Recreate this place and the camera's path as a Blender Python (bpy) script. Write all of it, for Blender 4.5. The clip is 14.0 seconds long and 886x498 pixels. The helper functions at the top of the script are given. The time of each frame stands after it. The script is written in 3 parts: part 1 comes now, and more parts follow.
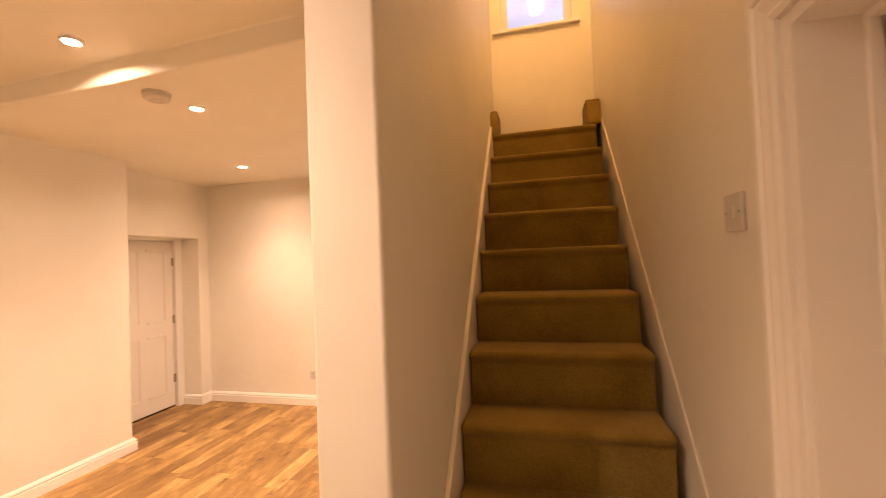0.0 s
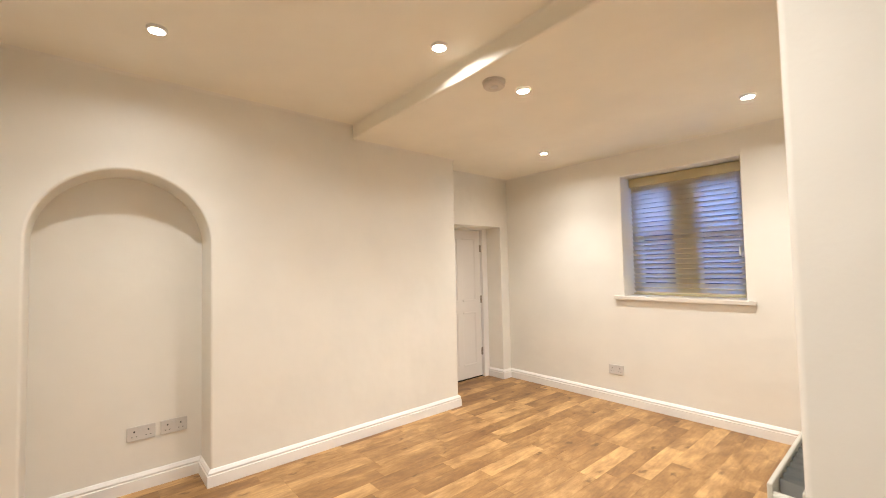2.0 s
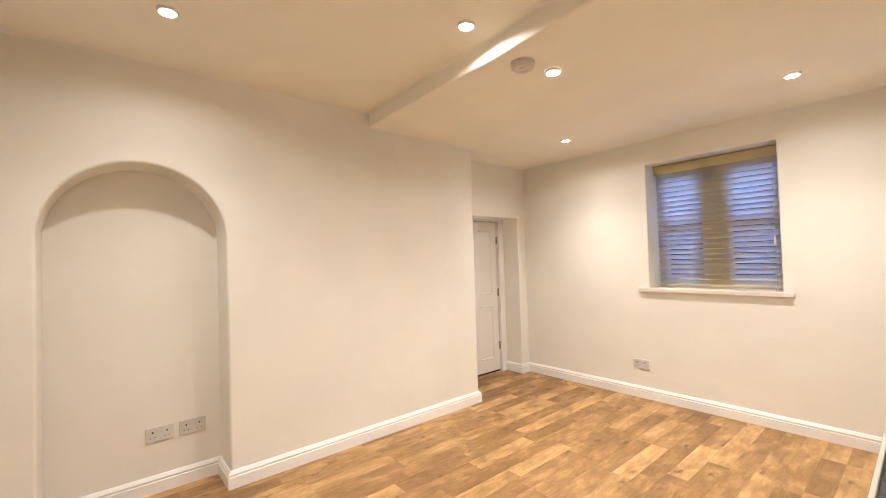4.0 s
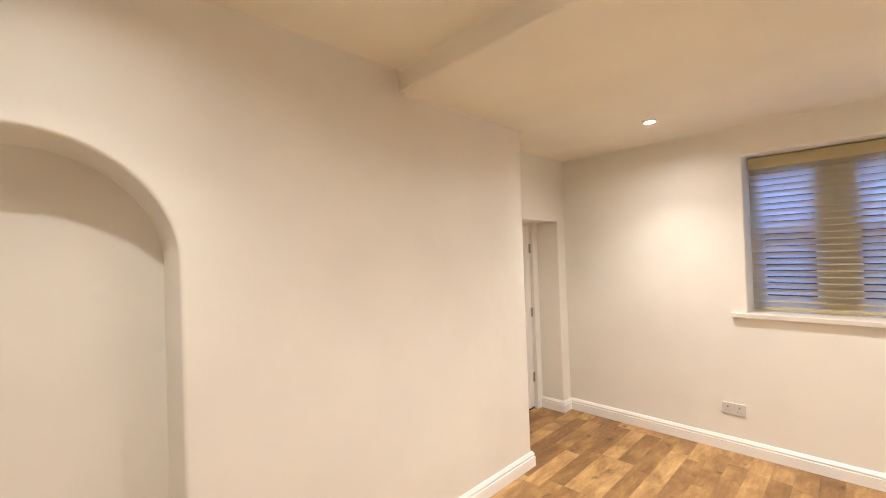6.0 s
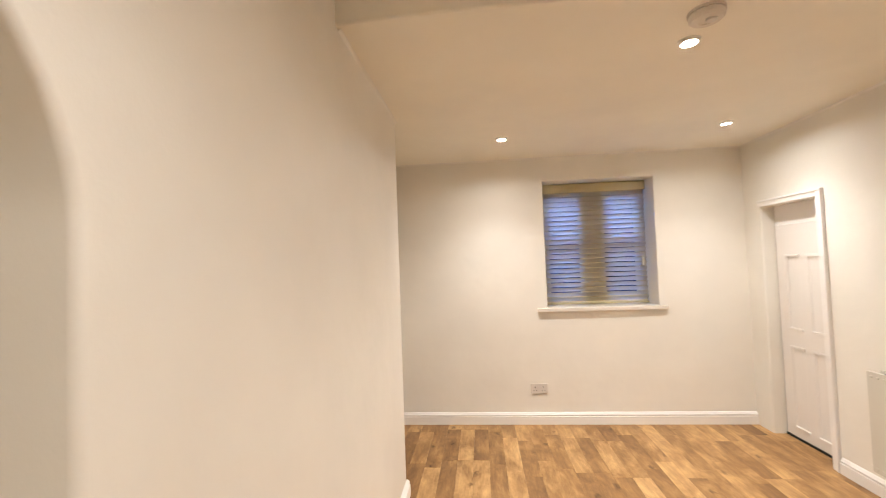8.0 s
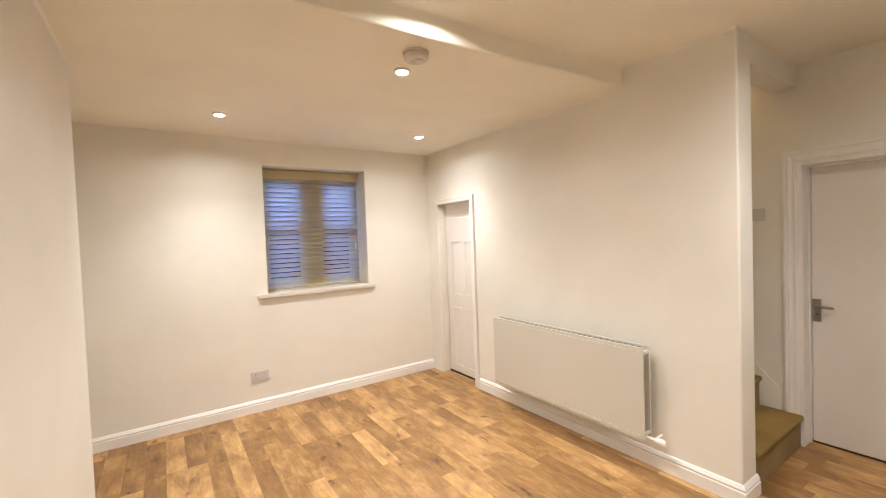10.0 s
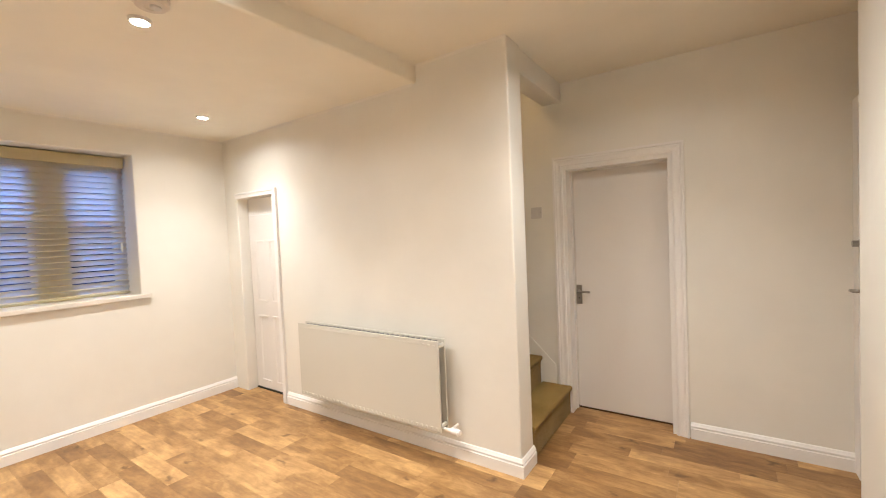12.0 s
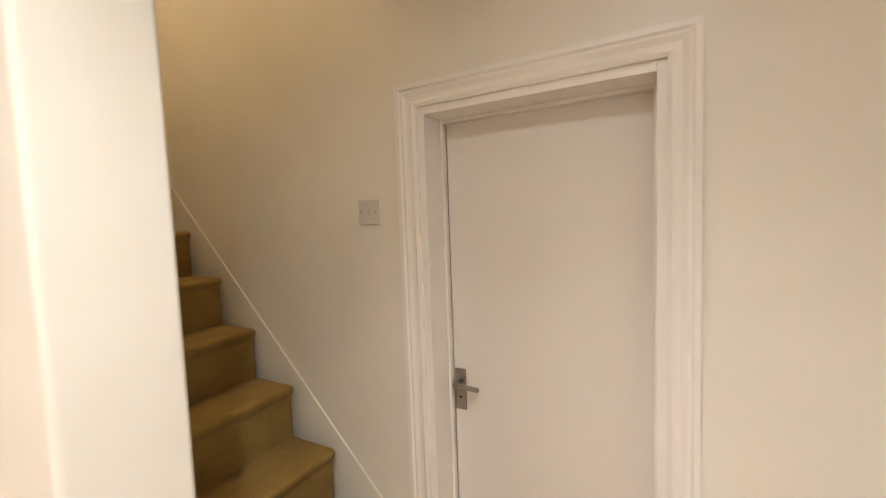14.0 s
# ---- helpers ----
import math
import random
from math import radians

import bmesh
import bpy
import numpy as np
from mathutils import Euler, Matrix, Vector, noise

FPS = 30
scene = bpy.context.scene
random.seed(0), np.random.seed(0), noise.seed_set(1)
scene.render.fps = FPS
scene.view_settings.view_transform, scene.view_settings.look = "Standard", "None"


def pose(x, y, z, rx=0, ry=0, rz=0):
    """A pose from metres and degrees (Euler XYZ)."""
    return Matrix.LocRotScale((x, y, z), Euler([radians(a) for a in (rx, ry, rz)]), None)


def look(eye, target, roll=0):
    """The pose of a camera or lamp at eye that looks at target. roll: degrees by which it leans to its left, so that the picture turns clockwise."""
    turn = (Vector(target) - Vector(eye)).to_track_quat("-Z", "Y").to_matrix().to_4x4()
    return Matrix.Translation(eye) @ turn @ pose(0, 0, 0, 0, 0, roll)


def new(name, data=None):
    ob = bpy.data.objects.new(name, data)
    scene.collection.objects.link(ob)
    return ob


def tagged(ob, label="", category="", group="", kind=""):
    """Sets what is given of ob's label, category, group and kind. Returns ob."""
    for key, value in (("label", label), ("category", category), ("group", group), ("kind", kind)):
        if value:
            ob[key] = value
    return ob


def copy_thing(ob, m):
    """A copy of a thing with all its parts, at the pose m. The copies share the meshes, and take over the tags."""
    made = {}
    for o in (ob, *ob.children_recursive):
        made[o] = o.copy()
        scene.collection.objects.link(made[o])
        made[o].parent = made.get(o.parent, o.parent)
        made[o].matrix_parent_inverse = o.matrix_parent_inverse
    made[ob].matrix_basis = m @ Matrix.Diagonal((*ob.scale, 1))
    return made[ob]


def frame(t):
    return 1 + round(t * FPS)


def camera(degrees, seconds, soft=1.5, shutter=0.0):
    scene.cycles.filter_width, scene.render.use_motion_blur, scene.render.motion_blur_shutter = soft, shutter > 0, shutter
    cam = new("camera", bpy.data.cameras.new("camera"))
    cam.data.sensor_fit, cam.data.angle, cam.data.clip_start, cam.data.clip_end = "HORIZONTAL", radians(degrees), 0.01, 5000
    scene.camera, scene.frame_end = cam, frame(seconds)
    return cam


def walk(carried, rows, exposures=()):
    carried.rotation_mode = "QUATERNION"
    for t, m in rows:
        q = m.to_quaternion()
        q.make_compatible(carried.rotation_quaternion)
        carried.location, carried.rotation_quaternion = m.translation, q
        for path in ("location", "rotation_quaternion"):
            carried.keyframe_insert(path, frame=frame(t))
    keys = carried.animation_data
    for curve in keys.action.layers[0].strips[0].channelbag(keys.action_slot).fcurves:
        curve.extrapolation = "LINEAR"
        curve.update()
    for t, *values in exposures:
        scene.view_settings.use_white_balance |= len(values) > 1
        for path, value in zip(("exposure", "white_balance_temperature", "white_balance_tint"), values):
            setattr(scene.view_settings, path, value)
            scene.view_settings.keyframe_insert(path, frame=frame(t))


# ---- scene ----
cam = camera(94.4, 14.0, shutter=0.2, soft=1.0)
PATH = [
    (0, (0.462, -0.873, 1.47), (-0.012, 1.069, 1.518), -2.3),
    (0.5, (0.433, -0.726, 1.479), (-0.491, 1.046, 1.556), -2.2),
    (1, (0.287, -0.771, 1.471), (-0.931, 0.813, 1.56), -1.6),
    (1.5, (0.193, -0.823, 1.442), (-1.247, 0.562, 1.528), -1.3),
    (2, (0.075, -0.899, 1.343), (-1.436, 0.409, 1.429), -1.2),
    (2.5, (0.011, -0.939, 1.289), (-1.505, 0.363, 1.362), -1.2),
    (4.8, (-0.297, -0.835, 1.436), (-1.84, 0.436, 1.476), -1.6),
    (5, (-0.409, -0.778, 1.458), (-1.954, 0.492, 1.499), -1.4),
    (5.5, (-0.802, -0.706, 1.476), (-2.324, 0.592, 1.515), -1.5),
    (6, (-1.189, -0.66, 1.525), (-2.615, 0.743, 1.552), -1.9),
    (6.5, (-1.59, -0.592, 1.552), (-2.812, 0.995, 1.583), -2.0),
    (7, (-1.974, -0.668, 1.509), (-2.871, 1.119, 1.561), -1.6),
    (7.5, (-2.218, -0.684, 1.462), (-2.748, 1.243, 1.522), -1.7),
    (8, (-2.36, -0.79, 1.463), (-2.54, 1.202, 1.533), -2.1),
    (8.5, (-2.438, -0.873, 1.467), (-2.249, 1.117, 1.517), -2.3),
    (9, (-2.523, -0.91, 1.492), (-1.954, 1.007, 1.499), -2.5),
    (9.2, (-2.545, -0.91, 1.49), (-1.84, 0.955, 1.48), -2.4),
    (11.5, (-2.455, -0.967, 1.438), (-0.89, 0.276, 1.355), -2.4),
    (12, (-2.2, -0.994, 1.417), (-0.547, 0.129, 1.344), -2.5),
    (12.5, (-1.802, -0.972, 1.443), (-0.097, 0.069, 1.346), -2.3),
    (13, (-1.336, -0.92, 1.484), (0.413, 0.042, 1.363), -2.3),
    (13.5, (-0.771, -0.912, 1.557), (0.96, 0.074, 1.381), -2.6),
    (14, (-0.26, -0.741, 1.512), (1.479, 0.237, 1.372), -2.1),
]

EXPOSURES = [(0.0, -0.04, 11400, 36), (0.5, 0.16, 7500, 20), (1.0, 0.28, 5950, 9), (1.6, 0.10, 6100, 7), (2.6, -0.04, 6400, 8), (5.0, 0.02, 6400, 10), (7.0, -0.15, 6400, 10), (9.2, -0.13, 6300, 9), (11.5, 0.02, 6150, 7), (12.5, 0.08, 6200, 8), (13.5, 0.15, 6200, 8), (14.0, 0.25, 6200, 7)]
walk(cam, [(t, look(eye, target, roll)) for t, eye, target, roll in PATH], EXPOSURES)

# ---- plan, metres: x east, y north ----
XB = -2.88            # face of the chimney breast
XW = -3.20            # west wall beside the breast
YN = 2.985            # north wall
YS = -1.45            # south wall of the room
PX0, PX1, PY = -0.062, 0.118, -0.025   # partition: west face, east face, south end
XE = 0.90             # east wall
ZS, ZN = 2.505, 2.392  # ceilings south and north of the step
ZTOP = 4.55           # top of the stairwell
YL = 2.47             # wall above the landing
RISE, GO, Y1 = 0.2150, 0.2155, -0.032

# ---- world ----
world = bpy.data.worlds.new("world")
scene.world = world
world.use_nodes = True
sky = world.node_tree.nodes.new("ShaderNodeTexSky")
sky.sky_type, sky.sun_disc = "NISHITA", False
sky.sun_elevation, sky.sun_rotation = radians(1.5), radians(200)
bg = world.node_tree.nodes["Background"]
bg.inputs["Strength"].default_value = 0.08
world.node_tree.links.new(sky.outputs["Color"], bg.inputs["Color"])

LAMP_POWER, LAMP_WIDE, LAMP_COLOR = 79.0, 7.4, (1.0, 0.936, 0.886)
# output of the added lamp out of view upstairs
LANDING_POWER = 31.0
DUSK, DUSK_UP, DUSK_LIGHT = 0.3, 2.2, 150.0


# ---- materials ----
def mat(name, base, rough=0.5, metal=0.0, coat=0.0):
    m = bpy.data.materials.new(name)
    m.use_nodes = True
    b = m.node_tree.nodes["Principled BSDF"]
    b.inputs["Base Color"].default_value = (*base, 1)
    b.inputs["Roughness"].default_value = rough
    b.inputs["Metallic"].default_value = metal
    b.inputs["Coat Weight"].default_value = coat
    return m


def nod(m, kind, **values):
    n = m.node_tree.nodes.new(kind)
    for k, v in values.items():
        n.inputs[k].default_value = v
    return n


def wire(m, a, b):
    m.node_tree.links.new(a, b)


def coords(m, scale=(1, 1, 1)):
    tc = nod(m, "ShaderNodeTexCoord")
    mp = nod(m, "ShaderNodeMapping", Scale=scale)
    wire(m, tc.outputs["Object"], mp.inputs["Vector"])
    return mp.outputs["Vector"]


def paint(name, base, rough, bump=0.25, grain=90.0, vary=0.05, scale2=2.2):
    """Painted plaster or wood: broad unevenness and a fine relief."""
    m = mat(name, base, rough)
    b = m.node_tree.nodes["Principled BSDF"]
    v = coords(m)
    big = nod(m, "ShaderNodeTexNoise", Scale=scale2, Detail=3.0)
    fine = nod(m, "ShaderNodeTexNoise", Scale=grain, Detail=4.0)
    wire(m, v, big.inputs["Vector"])
    wire(m, v, fine.inputs["Vector"])
    ramp = nod(m, "ShaderNodeValToRGB")
    ramp.color_ramp.elements[0].position, ramp.color_ramp.elements[1].position = 0.3, 0.75
    ramp.color_ramp.elements[0].color = (*[c * (1 - vary) for c in base], 1)
    ramp.color_ramp.elements[1].color = (*[min(0.9, c * (1 + vary * 0.4)) for c in base], 1)
    wire(m, big.outputs["Fac"], ramp.inputs["Fac"])
    wire(m, ramp.outputs["Color"], b.inputs["Base Color"])
    rr = nod(m, "ShaderNodeMapRange")
    rr.inputs["To Min"].default_value, rr.inputs["To Max"].default_value = rough - 0.07, rough + 0.09
    wire(m, big.outputs["Fac"], rr.inputs["Value"])
    wire(m, rr.outputs["Result"], b.inputs["Roughness"])
    b1 = nod(m, "ShaderNodeBump", Strength=bump, Distance=0.0012)
    b2 = nod(m, "ShaderNodeBump", Strength=bump * 1.5, Distance=0.015)
    wire(m, fine.outputs["Fac"], b1.inputs["Height"])
    mid = nod(m, "ShaderNodeTexNoise", Scale=4.5, Detail=2.0)
    wire(m, v, mid.inputs["Vector"])
    wire(m, mid.outputs["Fac"], b2.inputs["Height"])
    wire(m, b1.outputs["Normal"], b2.inputs["Normal"])
    wire(m, b2.outputs["Normal"], b.inputs["Normal"])
    return m


def plank_wood(name):
    m = mat(name, (0.32, 0.17, 0.07), 0.42)
    b = m.node_tree.nodes["Principled BSDF"]
    info = nod(m, "ShaderNodeObjectInfo")
    geo = nod(m, "ShaderNodeNewGeometry")
    off = nod(m, "ShaderNodeVectorMath")
    off.operation = "SCALE"
    off.inputs["Scale"].default_value = 37.0
    comb = nod(m, "ShaderNodeCombineXYZ")
    for a in "XYZ":
        wire(m, info.outputs["Random"], comb.inputs[a])
    wire(m, comb.outputs["Vector"], off.inputs[0])
    add = nod(m, "ShaderNodeVectorMath")
    wire(m, geo.outputs["Position"], add.inputs[0])
    wire(m, off.outputs["Vector"], add.inputs[1])
    grainmap = nod(m, "ShaderNodeMapping", Scale=(22, 2.4, 1))
    wire(m, add.outputs["Vector"], grainmap.inputs["Vector"])
    grain = nod(m, "ShaderNodeTexNoise", Scale=2.6, Detail=8.0, Roughness=0.64, Distortion=0.45)
    wire(m, grainmap.outputs["Vector"], grain.inputs["Vector"])
    blotmap = nod(m, "ShaderNodeMapping", Scale=(4.6, 1.9, 1))
    wire(m, add.outputs["Vector"], blotmap.inputs["Vector"])
    blot = nod(m, "ShaderNodeTexNoise", Scale=1.9, Detail=7.0, Roughness=0.66, Distortion=0.35)
    wire(m, blotmap.outputs["Vector"], blot.inputs["Vector"])
    tone = nod(m, "ShaderNodeValToRGB")
    r = tone.color_ramp
    r.elements[0].position, r.elements[1].position = 0.0, 1.0
    r.elements[0].color, r.elements[1].color = (0.180, 0.088, 0.031, 1), (0.66, 0.415, 0.180, 1)
    e = r.elements.new(0.45)
    e.color = (0.335, 0.185, 0.068, 1)
    mix1 = nod(m, "ShaderNodeMath")
    mix1.operation = "MULTIPLY_ADD"
    mix1.inputs[1].default_value = 0.52
    wire(m, info.outputs["Random"], mix1.inputs[0])
    blotr = nod(m, "ShaderNodeMapRange")
    blotr.inputs["From Min"].default_value, blotr.inputs["From Max"].default_value = 0.36, 0.64
    blotr.inputs["To Min"].default_value, blotr.inputs["To Max"].default_value = 0.0, 0.50
    wire(m, blot.outputs["Fac"], blotr.inputs["Value"])
    wire(m, blotr.outputs["Result"], mix1.inputs[2])
    wire(m, mix1.outputs["Value"], tone.inputs["Fac"])
    gr = nod(m, "ShaderNodeValToRGB")
    gr.color_ramp.elements[0].position, gr.color_ramp.elements[1].position = 0.32, 0.62
    gr.color_ramp.elements[0].color, gr.color_ramp.elements[1].color = (0.74, 0.68, 0.61, 1), (1.06, 1.05, 1.04, 1)
    wire(m, grain.outputs["Fac"], gr.inputs["Fac"])
    mul = nod(m, "ShaderNodeMix")
    mul.data_type, mul.blend_type = "RGBA", "MULTIPLY"
    mul.inputs[0].default_value = 0.85
    wire(m, tone.outputs["Color"], mul.inputs[6])
    wire(m, gr.outputs["Color"], mul.inputs[7])
    knotmap = nod(m, "ShaderNodeMapping", Scale=(3.6, 2.0, 1))
    wire(m, add.outputs["Vector"], knotmap.inputs["Vector"])
    warp = nod(m, "ShaderNodeTexNoise", Scale=6.0, Detail=3.0)
    wire(m, knotmap.outputs["Vector"], warp.inputs["Vector"])
    bend = nod(m, "ShaderNodeVectorMath")
    bend.operation = "MULTIPLY_ADD"
    bend.inputs[1].default_value = (0.35, 0.35, 0.0)
    wire(m, warp.outputs["Color"], bend.inputs[0])
    wire(m, knotmap.outputs["Vector"], bend.inputs[2])
    vor = nod(m, "ShaderNodeTexVoronoi", Scale=0.95)
    vor.voronoi_dimensions = "2D"
    wire(m, bend.outputs["Vector"], vor.inputs["Vector"])
    kr = nod(m, "ShaderNodeValToRGB")
    kr.color_ramp.elements[0].position, kr.color_ramp.elements[1].position = 0.012, 0.085
    kr.color_ramp.elements[0].color, kr.color_ramp.elements[1].color = (0.30, 0.24, 0.18, 1), (1, 1, 1, 1)
    wire(m, vor.outputs["Distance"], kr.inputs["Fac"])
    mk = nod(m, "ShaderNodeMix")
    mk.data_type, mk.blend_type = "RGBA", "MULTIPLY"
    mk.inputs[0].default_value = 0.8
    wire(m, mul.outputs[2], mk.inputs[6])
    wire(m, kr.outputs["Color"], mk.inputs[7])
    wire(m, mk.outputs[2], b.inputs["Base Color"])
    rr = nod(m, "ShaderNodeMapRange")
    rr.inputs["To Min"].default_value, rr.inputs["To Max"].default_value = 0.36, 0.54
    wire(m, grain.outputs["Fac"], rr.inputs["Value"])
    wire(m, rr.outputs["Result"], b.inputs["Roughness"])
    bp = nod(m, "ShaderNodeBump", Strength=0.12, Distance=0.0008)
    wire(m, grain.outputs["Fac"], bp.inputs["Height"])
    wire(m, bp.outputs["Normal"], b.inputs["Normal"])
    return m


def carpet_pile(name):
    m = mat(name, (0.26, 0.185, 0.095), 0.97)
    b = m.node_tree.nodes["Principled BSDF"]
    b.inputs["Sheen Weight"].default_value = 0.1
    b.inputs["Specular IOR Level"].default_value = 0.15
    v = coords(m)
    fine = nod(m, "ShaderNodeTexNoise", Scale=260.0, Detail=3.0)
    big = nod(m, "ShaderNodeTexNoise", Scale=3.5, Detail=3.0)
    wire(m, v, fine.inputs["Vector"])
    wire(m, v, big.inputs["Vector"])
    s = nod(m, "ShaderNodeMath")
    s.operation = "MULTIPLY_ADD"
    s.inputs[1].default_value = 0.5
    wire(m, fine.outputs["Fac"], s.inputs[0])
    h = nod(m, "ShaderNodeMath")
    h.operation = "MULTIPLY"
    h.inputs[1].default_value = 0.5
    wire(m, big.outputs["Fac"], h.inputs[0])
    wire(m, h.outputs["Value"], s.inputs[2])
    ramp = nod(m, "ShaderNodeValToRGB")
    ramp.color_ramp.elements[0].position, ramp.color_ramp.elements[1].position = 0.37, 0.63
    ramp.color_ramp.elements[0].color, ramp.color_ramp.elements[1].color = (0.172, 0.104, 0.026, 1), (0.305, 0.203, 0.060, 1)
    wire(m, s.outputs["Value"], ramp.inputs["Fac"])
    wire(m, ramp.outputs["Color"], b.inputs["Base Color"])
    bp = nod(m, "ShaderNodeBump", Strength=0.7, Distance=0.004)
    wire(m, fine.outputs["Fac"], bp.inputs["Height"])
    wire(m, bp.outputs["Normal"], b.inputs["Normal"])
    return m


def glow(name, color, strength, blotch=0.0, scale=1.5):
    m = bpy.data.materials.new(name)
    m.use_nodes = True
    nt = m.node_tree
    nt.nodes.remove(nt.nodes["Principled BSDF"])
    em = nod(m, "ShaderNodeEmission", Color=(*color, 1), Strength=strength)
    if blotch:
        v = coords(m)
        n = nod(m, "ShaderNodeTexNoise", Scale=scale, Detail=4.0)
        wire(m, v, n.inputs["Vector"])
        ramp = nod(m, "ShaderNodeValToRGB")
        ramp.color_ramp.elements[0].position, ramp.color_ramp.elements[1].position = 0.38, 0.62
        ramp.color_ramp.elements[0].color = (*[c * (1 - blotch) for c in color], 1)
        ramp.color_ramp.elements[1].color = (*color, 1)
        wire(m, n.outputs["Fac"], ramp.inputs["Fac"])
        wire(m, ramp.outputs["Color"], em.inputs["Color"])
    wire(m, em.outputs["Emission"], nt.nodes["Material Output"].inputs["Surface"])
    return m


def slat_plastic(name, base, through_part):
    m = mat(name, base, 0.38)
    b = m.node_tree.nodes["Principled BSDF"]
    tr = nod(m, "ShaderNodeBsdfTranslucent", Color=(0.8, 0.8, 0.8, 1))
    mx = nod(m, "ShaderNodeMixShader", Fac=through_part)
    wire(m, b.outputs["BSDF"], mx.inputs[1])
    wire(m, tr.outputs["BSDF"], mx.inputs[2])
    wire(m, mx.outputs["Shader"], m.node_tree.nodes["Material Output"].inputs["Surface"])
    return m


M_WALL = paint("wall_paint", (0.82, 0.79, 0.715), 0.5)
M_HALL = paint("hall_paint", (0.82, 0.79, 0.715), 0.36, bump=0.18)
M_CEIL = paint("ceiling_paint", (0.88, 0.835, 0.72), 0.62, bump=0.2)
M_TRIM = paint("gloss_trim_paint", (0.86, 0.835, 0.80), 0.34, bump=0.06, vary=0.03)
M_SILL = paint("sill_paint", (0.72, 0.665, 0.585), 0.4, bump=0.06, vary=0.04)
M_DOOR = paint("door_paint", (0.80, 0.765, 0.72), 0.42, bump=0.08, vary=0.03)
M_RAD = paint("radiator_enamel", (0.60, 0.575, 0.50), 0.3, bump=0.04, vary=0.02)
# darker than the enamel: shade between the panels is put into the grey
M_RADIN = paint("radiator_inside_shade", (0.28, 0.285, 0.275), 0.5, bump=0.05)
M_PLATE = paint("white_plastic", (0.62, 0.59, 0.55), 0.3, bump=0.02, vary=0.03)
M_ALARM = paint("alarm_plastic", (0.66, 0.60, 0.52), 0.4, bump=0.02, vary=0.03)
# near-black that stands in for shade in door gaps and small holes
M_DARK = paint("gap_hole_shade", (0.02, 0.018, 0.015), 0.7, bump=0.05)
# brown that stands in for shade in the gap under the flush door
M_GAP = paint("brown_gap_shade", (0.085, 0.038, 0.015), 0.7, bump=0.05)
M_SUB = paint("subfloor", (0.14, 0.075, 0.032), 0.7, bump=0.1)
M_CHROME = mat("brushed_chrome", (0.38, 0.355, 0.32), 0.3, 1.0)
M_HINGE = mat("hinge_steel", (0.38, 0.34, 0.29), 0.4, 1.0)
M_BEZEL = paint("bezel_white", (0.8, 0.78, 0.74), 0.35, bump=0.02)
M_CREAM = slat_plastic("cream_valance", (0.52, 0.44, 0.24), 0.1)
M_SLAT = slat_plastic("blind_slat", (0.58, 0.48, 0.29), 0.42)
M_FRAME = paint("window_frame_paint", (0.76, 0.66, 0.42), 0.35, bump=0.06)
M_CORD = mat("blind_cord", (0.7, 0.66, 0.55), 0.8)
M_PLANK = plank_wood("oak_look_plank")
M_CARPET = carpet_pile("carpet")
M_LENS = glow("lamp_lens", (1.0, 0.88, 0.70), 70.0)
M_DUSK = glow("dusk_outside", (0.10, 0.20, 0.72), DUSK, 0.93, 2.6)
M_DUSK_UP = glow("dusk_sky_upstairs", (0.30, 0.50, 0.95), DUSK_UP, 0.35, 0.8)
M_GLASS = mat("window_glass", (1, 1, 1), 0.02)
M_GLASS.node_tree.nodes["Principled BSDF"].inputs["Transmission Weight"].default_value = 1.0
M_GLASS.node_tree.nodes["Principled BSDF"].inputs["IOR"].default_value = 1.45


# ---- mesh helpers ----
def part(name, bm, material, parent=None, label="", kind="", smooth=False):
    me = bpy.data.meshes.new(name)
    bmesh.ops.recalc_face_normals(bm, faces=bm.faces)
    bm.to_mesh(me)
    bm.free()
    me.materials.append(material)
    if smooth:
        for p in me.polygons:
            p.use_smooth = True
    ob = new(name, me)
    if parent is not None:
        ob.parent = parent
    return tagged(ob, label=label, kind=kind)


def thing(name, at, label, category, group=""):
    ob = new(name)
    ob.location = at
    ob.empty_display_size = 0.1
    return tagged(ob, label, category, group)


def box(bm, x0, y0, z0, x1, y1, z1, bevel=0.0, seg=2):
    made = bmesh.ops.create_cube(bm, size=1.0)["verts"]
    for v in made:
        v.co = ((x0 + x1) / 2 + v.co.x * (x1 - x0), (y0 + y1) / 2 + v.co.y * (y1 - y0), (z0 + z1) / 2 + v.co.z * (z1 - z0))
    if bevel:
        edges = list({e for v in made for e in v.link_edges})
        bmesh.ops.bevel(bm, geom=edges, offset=bevel, segments=seg, affect="EDGES", profile=0.6)
    return bm


def boxes(*list_of, bevel=0.0, seg=2):
    bm = bmesh.new()
    for b in list_of:
        box(bm, *b, bevel=bevel, seg=seg)
    return bm


def prism(points, axis, a, b):
    """A closed outline, extruded along an axis from a to b. The outline's two numbers are the other two axes in order."""
    bm = bmesh.new()

    def put(p, d):
        q = list(p)
        q.insert("xyz".index(axis), d)
        return bm.verts.new(q)

    low = [put(p, a) for p in points]
    high = [put(p, b) for p in points]
    bm.faces.new(low)
    bm.faces.new(high)
    n = len(points)
    for i in range(n):
        bm.faces.new((low[i], low[(i + 1) % n], high[(i + 1) % n], high[i]))
    return bm


